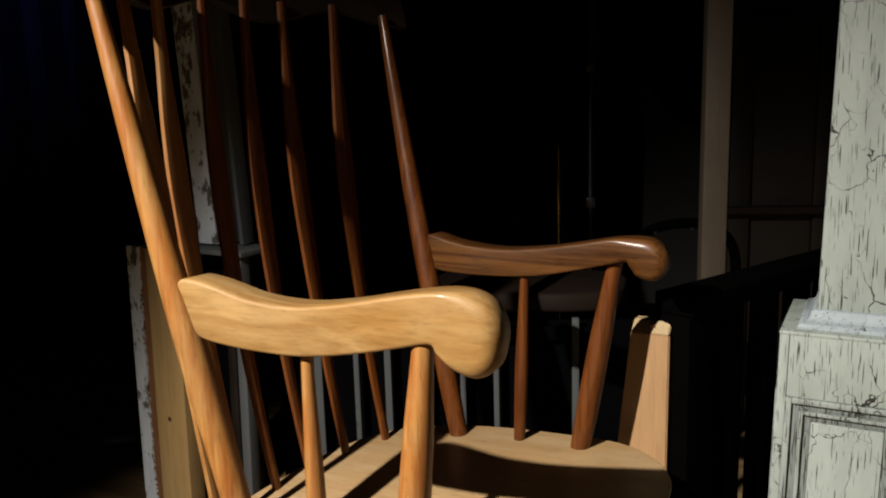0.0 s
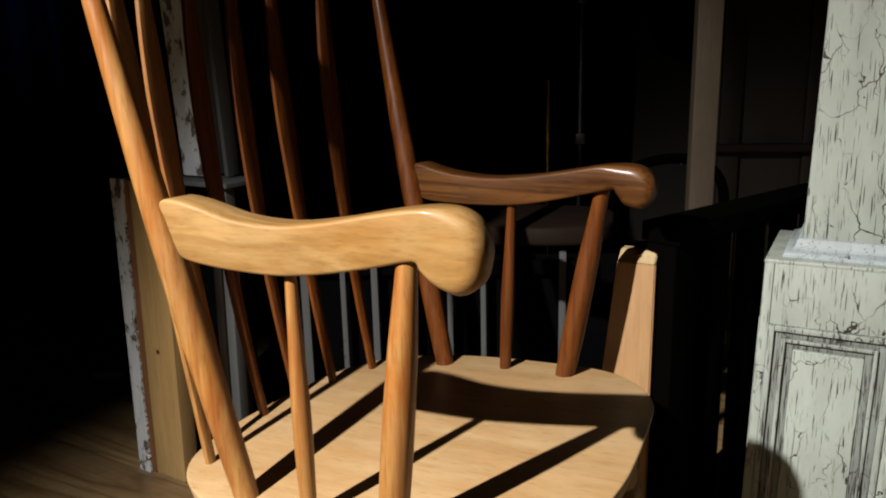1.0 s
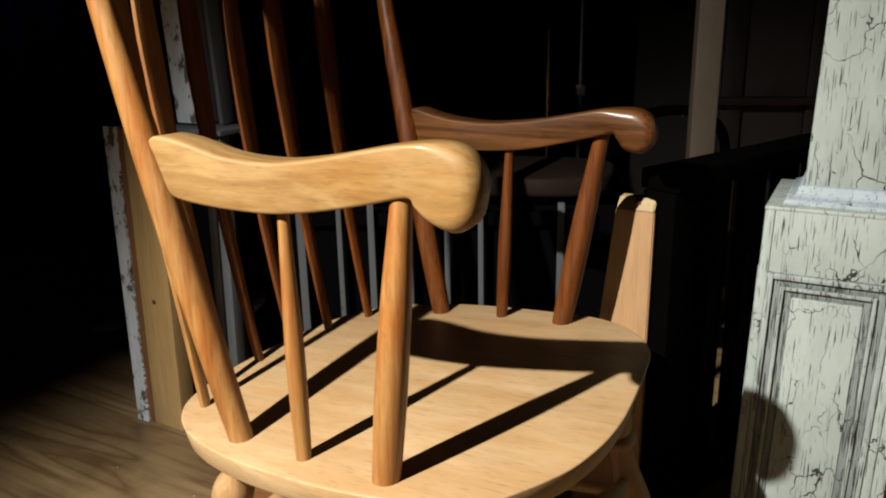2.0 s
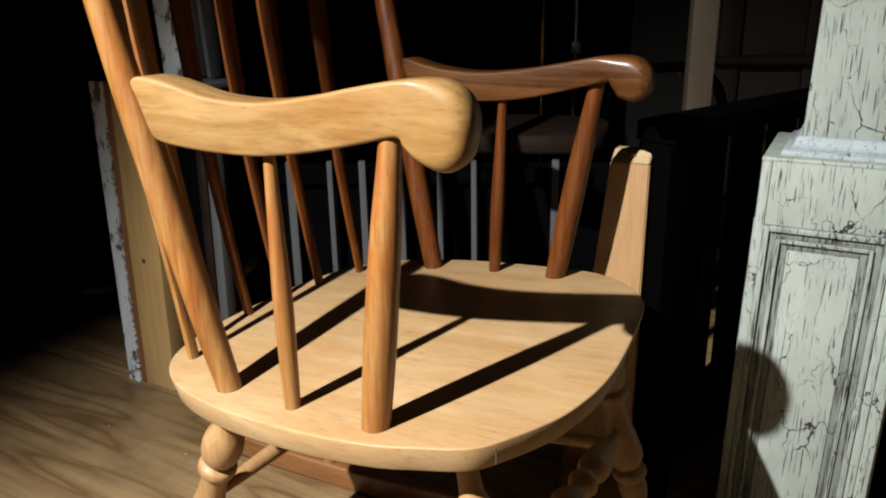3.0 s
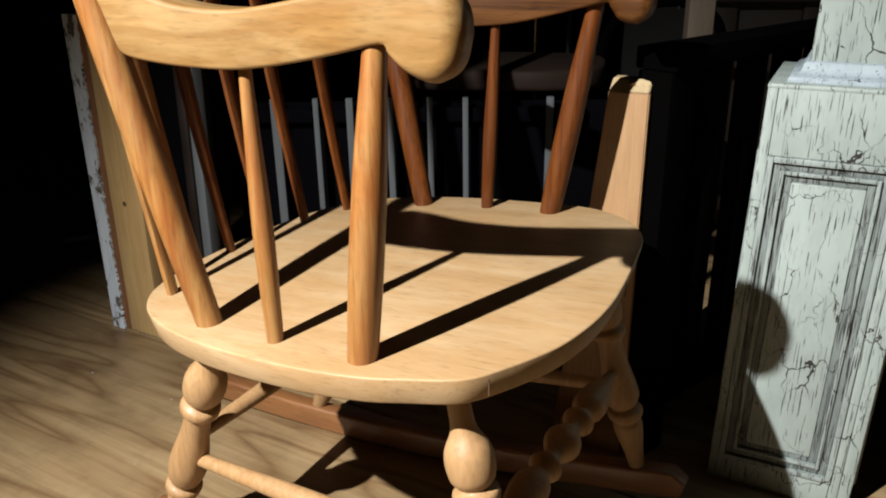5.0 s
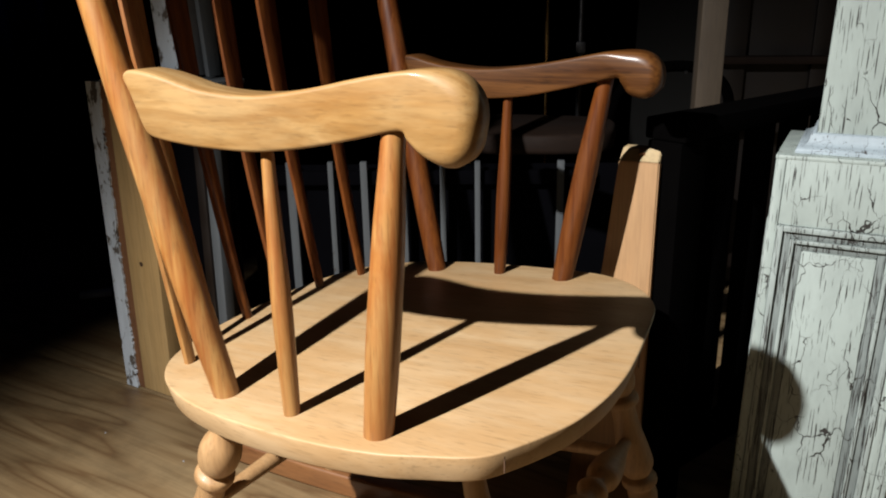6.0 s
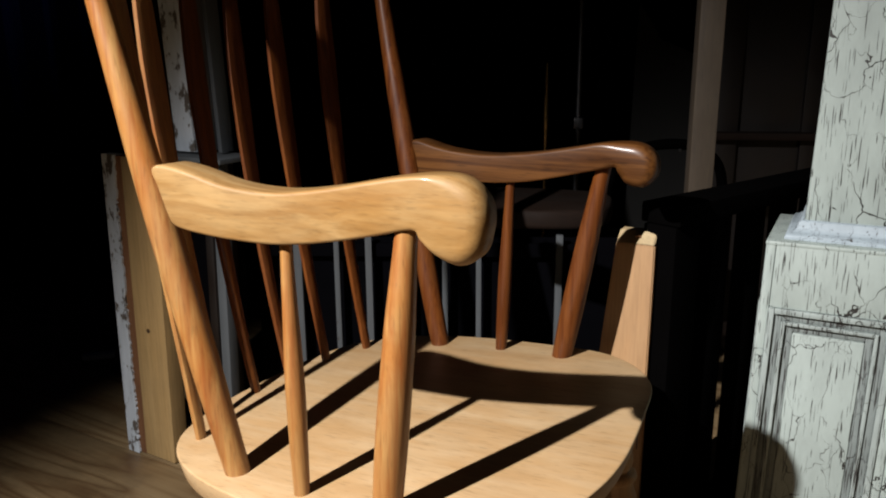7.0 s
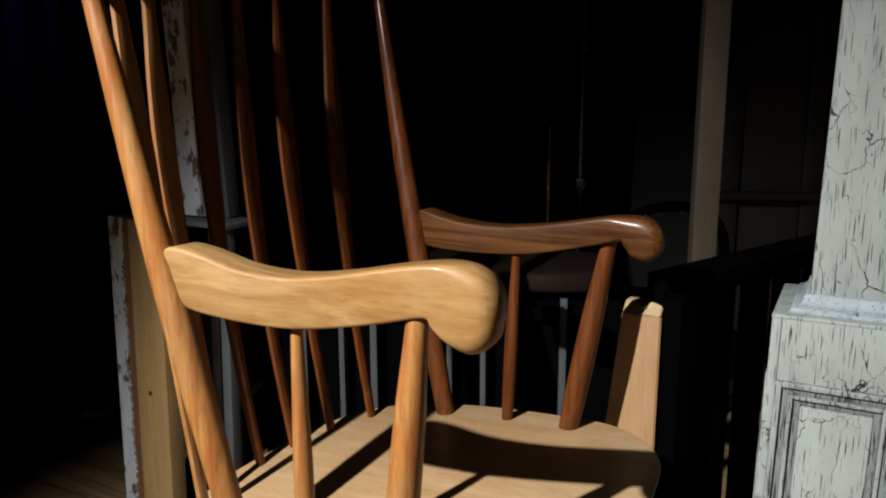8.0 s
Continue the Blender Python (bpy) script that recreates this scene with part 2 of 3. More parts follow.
# ---- building helpers (plan units; part() brings them to metres) ----
def thing(name, x, y, z=0.0, rz=0.0, label="", category="", group="", kind=""):
    ob = new(name)
    ob.empty_display_size = 0.05
    ob.matrix_world = pose(K * x, K * y, K * z, 0, 0, rz)
    return tagged(ob, label, category, group, kind)


def part(name, bm, material, parent=None, label="", smooth=True, sharp=40):
    bmesh.ops.recalc_face_normals(bm, faces=bm.faces)
    bm.transform(Matrix.Scale(K, 4))
    for f in bm.faces:
        f.smooth = smooth
    for e in bm.edges:
        e.smooth = len(e.link_faces) == 2 and e.calc_face_angle(0) < radians(sharp)
    me = bpy.data.meshes.new(name)
    bm.to_mesh(me)
    bm.free()
    me.materials.append(material)
    ob = new(name, me)
    if parent:
        ob.parent = parent
    return tagged(ob, label)


def box(size, at=(0, 0, 0), bevel=0.0, turn=(0, 0, 0), bm=None):
    bm = bm or bmesh.new()
    m = pose(*at, *turn) @ Matrix.Diagonal((*size, 1))
    made = bmesh.ops.create_cube(bm, size=1, matrix=m)
    if bevel:
        edges = {e for v in made["verts"] for e in v.link_edges}
        bmesh.ops.bevel(bm, geom=list(edges), offset=bevel, segments=2, affect="EDGES", profile=0.6)
    return bm


def spline(points, steps=6, closed=False):
    """A smooth curve through a few stations."""
    p = [Vector(q) for q in points]
    n = len(p)
    out = []
    for i in range(n if closed else n - 1):
        if closed:
            a, b, c, d = p[i - 1], p[i], p[(i + 1) % n], p[(i + 2) % n]
        else:
            a, b, c, d = p[max(i - 1, 0)], p[i], p[i + 1], p[min(i + 2, n - 1)]
        for k in range(steps):
            t = k / steps
            out.append(0.5 * (2 * b + (c - a) * t + (2 * a - 5 * b + 4 * c - d) * t * t + (3 * b - a - 3 * c + d) * t ** 3))
    if not closed:
        out.append(p[-1])
    return out


def tube(line, radii, seg=14, flat=1.0, bm=None):
    """A round bar along a line of points, with a radius at each."""
    bm = bm or bmesh.new()
    rings = []
    way = (line[-1] - line[0]).normalized()
    side = Vector((0, 1, 0)) if abs(way.y) < 0.7 else Vector((0, 0, 1))
    for i, q in enumerate(line):
        d = (line[min(i + 1, len(line) - 1)] - line[max(i - 1, 0)]).normalized()
        s = (side - d * side.dot(d)).normalized()
        u = d.cross(s)
        rings.append([bm.verts.new(q + radii[i] * (s * math.cos(a) + u * math.sin(a) * flat))
                      for a in (2 * math.pi * (k + 0.5) / seg for k in range(seg))])
    for a, b in zip(rings, rings[1:]):
        for k in range(seg):
            bm.faces.new((a[k], a[(k + 1) % seg], b[(k + 1) % seg], b[k]))
    bm.faces.new(rings[0][::-1])
    bm.faces.new(rings[-1])
    return bm


def turned(p0, p1, profile, seg=18, steps=5, bow=(0, 0, 0), flat=1.0):
    """A turned bar from p0 to p1; profile holds (way along, radius)."""
    p0, p1, bow = Vector(p0), Vector(p1), Vector(bow)
    prof = spline([(t, r, 0) for t, r in profile], steps)
    line = [p0.lerp(p1, q.x) + bow * (4 * q.x * (1 - q.x)) for q in prof]
    return tube(line, [max(q.y, 0.001) for q in prof], seg, flat)


def paddle(p0, p1, profile, thick, yaw=0.0, bow=0.026):
    """A flat hand-shaped spindle: broad across y, thin along x, chamfered edges."""
    p0, p1 = Vector(p0), Vector(p1)
    turn = Matrix.Rotation(yaw, 3, "Z")
    bm = bmesh.new()
    rings = []
    for q in spline([(t, w, 0) for t, w in profile], 5):
        c = p0.lerp(p1, q.x) + Vector((-bow * 4 * q.x * (1 - q.x), 0, 0))
        w, e = q.y, q.y * 0.45
        ring = ((e, thick), (w, thick * 0.45), (w, -thick * 0.45), (e, -thick), (-e, -thick), (-w, -thick * 0.45), (-w, thick * 0.45), (-e, thick))
        rings.append([bm.verts.new(c + turn @ Vector((x, y, 0))) for y, x in ring])
    for a, b in zip(rings, rings[1:]):
        for k in range(8):
            bm.faces.new((a[k], a[(k + 1) % 8], b[(k + 1) % 8], b[k]))
    bm.faces.new(rings[0][::-1])
    bm.faces.new(rings[-1])
    return bm


def slab(outline, low, high, round_by, place):
    """A board with a rounded rim: outline in 2D, thickness from low to high, the rounding one radius or a function of
    the outline's point; place maps (a, b, h) to a point."""
    bm = bmesh.new()
    n = len(outline)
    normals = []
    area = sum(outline[i - 1].x * outline[i].y - outline[i].x * outline[i - 1].y for i in range(n))
    for i in range(n):
        d = (outline[(i + 1) % n] - outline[i - 1]).normalized()
        normals.append(Vector((-d.y, d.x)) * (1 if area > 0 else -1))
    rings = []
    radii = [round_by(p) if callable(round_by) else round_by for p in outline]
    for k in range(9):
        a = math.pi * k / 8
        ring = []
        for p, q, r in zip(outline, normals, radii):
            inset = r * (1 - math.sin(a))
            h = low + r * (1 - math.cos(a)) if k <= 4 else high - r * (1 + math.cos(a))
            ring.append(bm.verts.new(place(p.x + q.x * inset, p.y + q.y * inset, h)))
        rings.append(ring)
    for a, b in zip(rings, rings[1:]):
        for k in range(n):
            bm.faces.new((a[k], a[(k + 1) % n], b[(k + 1) % n], b[k]))
    bm.faces.new(rings[0][::-1])
    bm.faces.new(rings[-1])
    return bm


# ---- setting ----
def build_setting():
    floor = thing("floor", 0, 0, 0, -28, "bare plywood stage floor with wavy grain and scuffs", "floor", kind="structure")
    # sheets laid along the set's axis, 2 mm joints
    for i in range(-3, 4):
        for j in range(-2, 4):
            part("plywood_sheet", box((2.697, 1.347, 0.02), (i * 2.7 - 0.95, j * 1.35 + 0.725, -0.01), 0.002), PLY, floor)
    rnd = random.Random(5)
    bm = bmesh.new()
    for k in range(14):
        x, y, r = rnd.uniform(-1.3, -0.2), rnd.uniform(0.9, 2.0), rnd.uniform(0.0008, 0.0020)
        ring = [bm.verts.new((x + r * rnd.uniform(0.6, 1.2) * math.cos(a), y + r * rnd.uniform(0.6, 1.2) * math.sin(a), 0.0008)) for a in (i * math.pi / 3 for i in range(6))]
        base = [bm.verts.new((v.co.x, v.co.y, -0.0005)) for v in ring]
        bm.faces.new(ring)
        for i in range(6):
            bm.faces.new((ring[i], ring[i - 1], base[i - 1], base[i]))
    tagged(part("paint_flecks", bm, PAPER), "small white paint flecks on the plywood", "flecks", kind="stuff")
    under = part("floor_base", box((22, 14, 0.05), (0, 1, -0.052)), CURTAIN, floor)
    walls = (("wall_north", (12, 0.1, 4.0), (0, 4.1, 2.0)), ("wall_south", (12, 0.1, 4.0), (0, -4.0, 2.0)),
             ("wall_west", (0.1, 8.0, 4.0), (-5.0, 0.05, 2.0)), ("wall_east", (0.1, 8.0, 4.0), (5.0, 0.05, 2.0)))
    for name, size, at in walls:
        tagged(part(name, box(size, at), CURTAIN), "plain black hall wall in darkness", "wall", kind="structure")
    tagged(part("ceiling", box((12, 8.3, 0.1), (0, 0.05, 4.06)), CURTAIN), "black hall ceiling out of the light", "ceiling", kind="structure")
    # black drape with folds across the back and the left
    for name, a, b, folds in (("stage_curtain", (-4.2, 3.5), (3.6, 3.5), 46), ("stage_curtain", (-2.6, 0.4), (-2.6, 3.4), 18)):
        bm = bmesh.new()
        a, b = Vector(a), Vector(b)
        side = Vector((-(b - a).y, (b - a).x)).normalized()
        cols = []
        for k in range(folds * 6 + 1):
            t = k / (folds * 6)
            q = a.lerp(b, t) + side * (0.045 * math.sin(k * math.pi / 3) + 0.02 * math.sin(k * 0.37))
            cols.append([bm.verts.new((q.x, q.y, z)) for z in (0.02, 1.2, 2.4, 3.6)])
        for c, d in zip(cols, cols[1:]):
            for k in range(3):
                bm.faces.new((c[k], d[k], d[k + 1], c[k + 1]))
        bmesh.ops.solidify(bm, geom=bm.faces[:], thickness=0.006)
        tagged(part(name, bm, CURTAIN), "black stage drape hanging in folds", "curtain")


# ---- rocking chair ----
SEAT_TOP, SEAT_RISE = 0.466, 0.08


def seat_z(u):
    return SEAT_TOP + SEAT_RISE * u


def build_chair():
    chair = thing("rocking_chair", 0.1105, 1.2333, 0, -28,
                  "varnished honey-coloured wooden rocking chair with scrolled arms", "chair")
    half = [(-0.288, 0.0), (-0.284, 0.10), (-0.262, 0.190), (-0.220, 0.245), (-0.158, 0.280), (-0.08, 0.300), (0.0, 0.307),
            (0.08, 0.307), (0.15, 0.298), (0.205, 0.278), (0.245, 0.247), (0.278, 0.190), (0.300, 0.115)]
    front = [(0.234, -0.257), (0.256, -0.241), (0.274, -0.214), (0.291, -0.183), (0.306, -0.146), (0.316, -0.092), (0.318, -0.040), (0.314, 0.013), (0.304, 0.086),
             (0.286, 0.185), (0.250, 0.245), (0.205, 0.283), (0.155, 0.302)]
    ring = front + half[7::-1] + [(u, -0.955 * v) for u, v in half[1:9]] + [(0.195, -0.2705)]
    outline = [Vector((q.x, q.y)) for q in spline([(u, v, 0) for u, v in ring], 5, True)]
    seat = part("seat", slab(outline, -0.034, 0.0, 0.0035, lambda a, b, h: (a * (1 + 0.8 * h), b * (1 + 0.8 * h), h + seat_z(a))), SEAT_WOOD, chair,
                "pale varnished solid wood seat with rounded edge", sharp=60)
    # glue line of the seat boards at the rim
    for v in (-0.227, 0.05):
        part("glue_line", box((0.0012, 0.0012, 0.022), (0.2615 if v < 0 else 0.306, -0.229 if v < 0 else v, seat_z(0.26) - 0.015)), KNOT, seat)

    # arm outlines (along, height): a crisp butt end against the back post, a dip, then the scroll
    near_arm = [(-0.1585, 0.8270), (-0.1540, 0.8340), (-0.1420, 0.8352), (-0.1180, 0.8318), (-0.1000, 0.8275), (-0.0640, 0.8185), (-0.0250, 0.8146), (0.0160, 0.8155), (0.0700, 0.8238), (0.1090, 0.8320),
                (0.1460, 0.8388), (0.1780, 0.8424), (0.2020, 0.8415), (0.2180, 0.8340), (0.2290, 0.8200), (0.2325, 0.8030), (0.2305, 0.7870), (0.2265, 0.7720), (0.2180, 0.7610), (0.2060, 0.7557),
                (0.1930, 0.7592), (0.1790, 0.7680), (0.1665, 0.7808), (0.1590, 0.7882), (0.1200, 0.7793), (0.0820, 0.7709), (0.0410, 0.7635), (0.0000, 0.7588),
                (-0.0430, 0.7586), (-0.0800, 0.7603), (-0.1150, 0.7640), (-0.1330, 0.7690), (-0.1400, 0.7790), (-0.1460, 0.7950), (-0.1525, 0.8130)]
    far_arm = [(-0.1500, 0.8110), (-0.0930, 0.7994), (-0.0205, 0.7940), (0.0578, 0.8009), (0.1221, 0.8122), (0.1743, 0.8224), (0.2161, 0.8262), (0.2410, 0.8187),
               (0.2540, 0.8014), (0.2530, 0.7770), (0.2358, 0.7613), (0.2107, 0.7647), (0.1973, 0.7820), (0.1880, 0.7868), (0.1234, 0.7713), (0.0587, 0.7569),
               (-0.0100, 0.7498), (-0.0723, 0.7479), (-0.1340, 0.7512), (-0.1420, 0.7640), (-0.1470, 0.7860)]

    def arm_round(p):
        # crisp along the arm, fuller round the scroll
        f = min(max((p.x - 0.165) / 0.05, 0), 1)
        return 0.0042 + 0.0120 * f * f * (3 - 2 * f)

    def side(name, base, tip, profile, material, seg, bow=(0, 0, 0)):
        part(name, turned(base, tip, profile, seg=seg, bow=bow), material, chair)

    post_shape = [(0, 0.0150), (0.12, 0.0168), (0.3, 0.0185), (0.5, 0.0180), (0.75, 0.0135), (1.0, 0.0085)]
    front_shape = [(0, 0.0150), (0.12, 0.0165), (0.35, 0.0178), (0.65, 0.0165), (0.9, 0.0125), (1.0, 0.0115)]
    spindle_shape = [(0, 0.0085), (0.15, 0.0100), (0.45, 0.0112), (0.75, 0.0085), (1.0, 0.0062)]
    # the side of the near arm, which toes in towards the front
    side("back_post", (-0.095, -0.240, seat_z(-0.1) - 0.02), (-0.237, -0.300, 1.185), post_shape, POST_WOOD, 18, (-0.004, 0, 0))
    side("front_arm_post", (0.127, -0.252, seat_z(0.12) - 0.02), (0.146, -0.2270, 0.795), front_shape, POST_WOOD, 20)
    side("arm_spindle", (0.0115, -0.251, seat_z(0.0) - 0.02), (0.0010, -0.2430, 0.772), spindle_shape, POST_WOOD, 14)
    line = [Vector((q.x, q.y)) for q in spline([(u, z, 0) for u, z in near_arm], 4, True)]
    part("armrest", slab(line, 0.0, 0.042, arm_round, lambda a, b, h: (a, -0.2612 + 0.1176 * a + h, b)), ARM_WOOD, chair,
         "wavy pale oak armrest with a rounded scroll end", sharp=70)
    # the opposite side, its dimmer light put into darker, redder wood colours
    side("back_post", (-0.102, 0.250, seat_z(-0.1) - 0.02), (-0.270, 0.300, 1.185), post_shape, SHADED_POST, 18, (-0.004, 0, 0))
    side("front_arm_post", (0.112, 0.264, seat_z(0.12) - 0.02), (0.173, 0.264, 0.79), front_shape, SHADED_POST, 20)
    side("arm_spindle", (0.006, 0.262, seat_z(0.0) - 0.02), (0.024, 0.256, 0.775), spindle_shape, SHADED_POST, 14)
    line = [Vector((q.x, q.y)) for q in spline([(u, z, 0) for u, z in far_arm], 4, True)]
    part("armrest", slab(line, 0.0, 0.042, arm_round, lambda a, b, h: (a, 0.240 + h, b)), SHADED_ARM, chair,
         "coarse-grained oak armrest with a scroll end, shade put into its colour", sharp=70)
    # back spindles on the curve of the seat's rear edge
    for k in range(6):
        v = -0.19 + 0.076 * k
        u = -0.262 + 1.25 * v * v
        top_u = (-0.297, -0.336, -0.342, -0.346, -0.349, -0.312)[k]
        # from the third spindle on, the wood colour has the shade in it
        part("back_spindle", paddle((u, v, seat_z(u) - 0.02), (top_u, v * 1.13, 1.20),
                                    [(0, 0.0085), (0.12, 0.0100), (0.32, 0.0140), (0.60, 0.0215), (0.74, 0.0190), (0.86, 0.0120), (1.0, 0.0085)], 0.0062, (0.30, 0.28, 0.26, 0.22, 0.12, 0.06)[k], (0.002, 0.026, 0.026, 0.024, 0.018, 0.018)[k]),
             SHADED_POST if k > 1 else POST_WOOD, chair, sharp=35)
    # crest rail, bowed back, with dipped lower edge
    bm = bmesh.new()
    cols = []
    for k in range(33):
        f = k / 16 - 1
        v = f * 0.345
        u = -0.385 + 0.125 * f * f
        low = 1.180 + 0.012 * math.cos(f * math.pi * 3) - 0.004 * abs(f)
        top = 1.30 - 0.06 * f * f + 0.01 * math.cos(f * math.pi * 2)
        cols.append([bm.verts.new(p) for p in ((u + 0.011, v, low + 0.004), (u + 0.011 - 0.02, v, top - 0.004), (u - 0.024, v, top),
                                               (u - 0.035, v, top - 0.006), (u - 0.013, v, low + 0.003), (u - 0.001, v, low))])
    for a, b in zip(cols, cols[1:]):
        for k in range(6):
            bm.faces.new((a[k], a[(k + 1) % 6], b[(k + 1) % 6], b[k]))
    bm.faces.new(cols[0])
    bm.faces.new(cols[-1][::-1])
    part("crest_rail", bm, SHADED_CREST, chair, "curved top rail, its shade put into a near-black colour", sharp=50)

    # turned legs, stretchers and rockers
    profile = [(0.0, 0.0125), (0.12, 0.0130), (0.165, 0.0160), (0.21, 0.0250), (0.255, 0.0275), (0.30, 0.0250), (0.325, 0.0185), (0.340, 0.0255),
               (0.365, 0.0258), (0.382, 0.0185), (0.47, 0.0195), (0.59, 0.0260), (0.635, 0.0272), (0.67, 0.0225), (0.685, 0.0185), (0.700, 0.0262),
               (0.725, 0.0265), (0.745, 0.0200), (0.78, 0.0225), (0.90, 0.0150), (1.0, 0.0105)]

    rear_profile = [(0.0, 0.0125), (0.11, 0.0135), (0.165, 0.0165), (0.22, 0.0265), (0.27, 0.0290), (0.315, 0.0255), (0.340, 0.0185), (0.356, 0.0265),
                    (0.383, 0.0270), (0.400, 0.0195), (0.50, 0.0205), (0.60, 0.0260), (0.68, 0.0285), (0.74, 0.0245), (0.765, 0.0190), (0.780, 0.0262),
                    (0.805, 0.0265), (0.825, 0.0200), (0.86, 0.0210), (0.94, 0.0150), (1.0, 0.0105)]

    def rocker_top(u):
        return 0.14 * (u + 0.28) ** 2 + 0.046

    def leg_line(front, s):
        if front:
            return Vector((0.205, s * 0.200, seat_z(0.205) - 0.030)), Vector((0.297, s * 0.226, rocker_top(0.297) - 0.012))
        return Vector((-0.138, s * (0.196 if s < 0 else 0.205), seat_z(-0.140) - 0.030)), Vector((-0.312, s * 0.174, rocker_top(-0.312) - 0.012))

    for front in (True, False):
        for s in (-1, 1):
            a, b = leg_line(front, s)
            shape = profile if front else rear_profile
            part("leg", turned(a, b, shape, seg=22, steps=4), LEG_WOOD, chair)
    for s in (-1, 1):
        tail = -0.36 if s < 0 else -0.53
        top = [(u, rocker_top(u)) for u in np.linspace(tail, 0.35, 16)]
        low = [(u, rocker_top(u) - 0.046) for u in np.linspace(0.365, tail - 0.015, 16)]
        line = [Vector(q) for q in top + [(0.372, rocker_top(0.37) - 0.022)] + low + [(tail - 0.024, rocker_top(tail) - 0.022)]]
        part("rocker", slab(line, -0.016, 0.016, 0.006, lambda a, b, h, s=s: (a, s * (0.200 + 0.088 * a) + h, b)), ROCKER_WOOD, chair,
             "long curved wooden rocker runner", sharp=50)
        p, q = leg_line(False, s), leg_line(True, s)
        part("side_stretcher", turned(p[0].lerp(p[1], 0.63), q[0].lerp(q[1], 0.60), [(0, 0.009), (0.25, 0.012), (0.5, 0.0145), (0.75, 0.012), (1, 0.009)]),
             LEG_WOOD, chair)
    p, q = leg_line(False, -1), leg_line(False, 1)
    part("rear_stretcher", turned(p[0].lerp(p[1], 0.535), q[0].lerp(q[1], 0.535), [(0, 0.009), (0.25, 0.012), (0.5, 0.014), (0.75, 0.012), (1, 0.009)]), LEG_WOOD, chair)
    p, q = leg_line(True, -1), leg_line(True, 1)
    part("front_stretcher", turned(p[0].lerp(p[1], 0.52), q[0].lerp(q[1], 0.52),
                                   [(0, 0.009), (0.1, 0.011), (0.2, 0.021), (0.28, 0.023), (0.33, 0.013), (0.37, 0.022), (0.42, 0.012), (0.5, 0.025), (0.58, 0.012),
                                    (0.63, 0.022), (0.67, 0.013), (0.72, 0.023), (0.8, 0.021), (0.9, 0.011), (1, 0.009)]), LEG_WOOD, chair, "turned front stretcher with rings")


# ---- painted newel post ----
def build_newel():
    newel = thing("newel_post", 0.632, 1.383, 0, -25, "crackled sage-white painted newel post with recessed panels", "post")
    W, H = 0.218, 0.672
    part("core", box((W - 0.03, W - 0.03, H - 0.01), (W / 2, W / 2, (H - 0.01) / 2)), NEWEL_PAINT, newel)
    # frame boards of the two visible sides and the hidden ones
    for side in range(4):
        turn = pose(W / 2, W / 2, 0, 0, 0, 90 * side) @ pose(-W / 2, -W / 2, 0)

        def put(name, size, at, mat, bev=0.003, label=""):
            bm = box(size, at, bev)
            bm.transform(turn)
            return part(name, bm, mat, newel, label)

        put("stile", (0.014, 0.018, H), (0.007, 0.009, H / 2), NEWEL_PAINT)
        put("stile", (0.014, 0.018, H), (W - 0.007 - 0.0182, 0.009, H / 2), NEWEL_PAINT)
        put("top_rail", (W - 0.0468, 0.018, 0.100), (W / 2 - 0.0092, 0.0092, H - 0.050), NEWEL_PAINT)
        put("bottom_rail", (W - 0.0468, 0.018, 0.047), (W / 2 - 0.0092, 0.0092, 0.0235), NEWEL_PAINT)
        # stepped moulding round the recessed panel
        x0, x1, z0, z1 = 0.014, W - 0.032, 0.047, H - 0.100
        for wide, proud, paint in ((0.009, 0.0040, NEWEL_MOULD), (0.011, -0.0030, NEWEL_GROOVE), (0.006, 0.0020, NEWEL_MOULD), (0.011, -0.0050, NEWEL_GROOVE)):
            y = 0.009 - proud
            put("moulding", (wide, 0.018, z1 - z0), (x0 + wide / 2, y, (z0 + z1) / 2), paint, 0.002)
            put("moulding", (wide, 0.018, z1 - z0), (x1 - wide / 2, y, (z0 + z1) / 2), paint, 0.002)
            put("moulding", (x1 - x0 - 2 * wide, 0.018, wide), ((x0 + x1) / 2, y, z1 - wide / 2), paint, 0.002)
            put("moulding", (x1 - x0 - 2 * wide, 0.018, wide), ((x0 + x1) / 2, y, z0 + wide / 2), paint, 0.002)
            x0, x1, z0, z1 = x0 + wide, x1 - wide, z0 + wide, z1 - wide
        put("panel", (x1 - x0, 0.012, z1 - z0), ((x0 + x1) / 2, 0.0085, (z0 + z1) / 2), NEWEL_PAINT)
    part("cap", box((W + 0.002, W + 0.002, 0.007), (W / 2, W / 2, H), 0.003), NEWEL_PAINT, newel)
    bm = bmesh.new()
    rings = [[bm.verts.new((W / 2 + 0.004 + (r + 0.014) * x, W / 2 + (r + 0.014) * y, H + z)) for x, y in ((-1, -1), (1, -1), (1, 1), (-1, 1))]
             for r, z in ((0.076, 0.002), (0.077, 0.007), (0.074, 0.011), (0.068, 0.013), (0.063, 0.017), (0.0605, 0.023), (0.060, 0.028), (0.056, 0.031), (0.054, 0.031))]
    for a, b in zip(rings, rings[1:]):
        for k in range(4):
            bm.faces.new((a[k], a[(k + 1) % 4], b[(k + 1) % 4], b[k]))
    bm.faces.new(rings[0][::-1])
    bm.faces.new(rings[-1])
    part("collar", bm, NEWEL_COLLAR, newel, "bluish white moulded collar", sharp=50)
    part("shaft", box((0.134, 0.134, 1.2), (W / 2 + 0.004, W / 2, H + 0.02 + 0.6), 0.004), NEWEL_PAINT, newel)
    # the post stands a little out of plumb
    lean = Matrix.Identity(4)
    lean[0][2], lean[0][3] = 0.020, -0.0125 * K
    for ob in newel.children:
        ob.data.transform(lean)


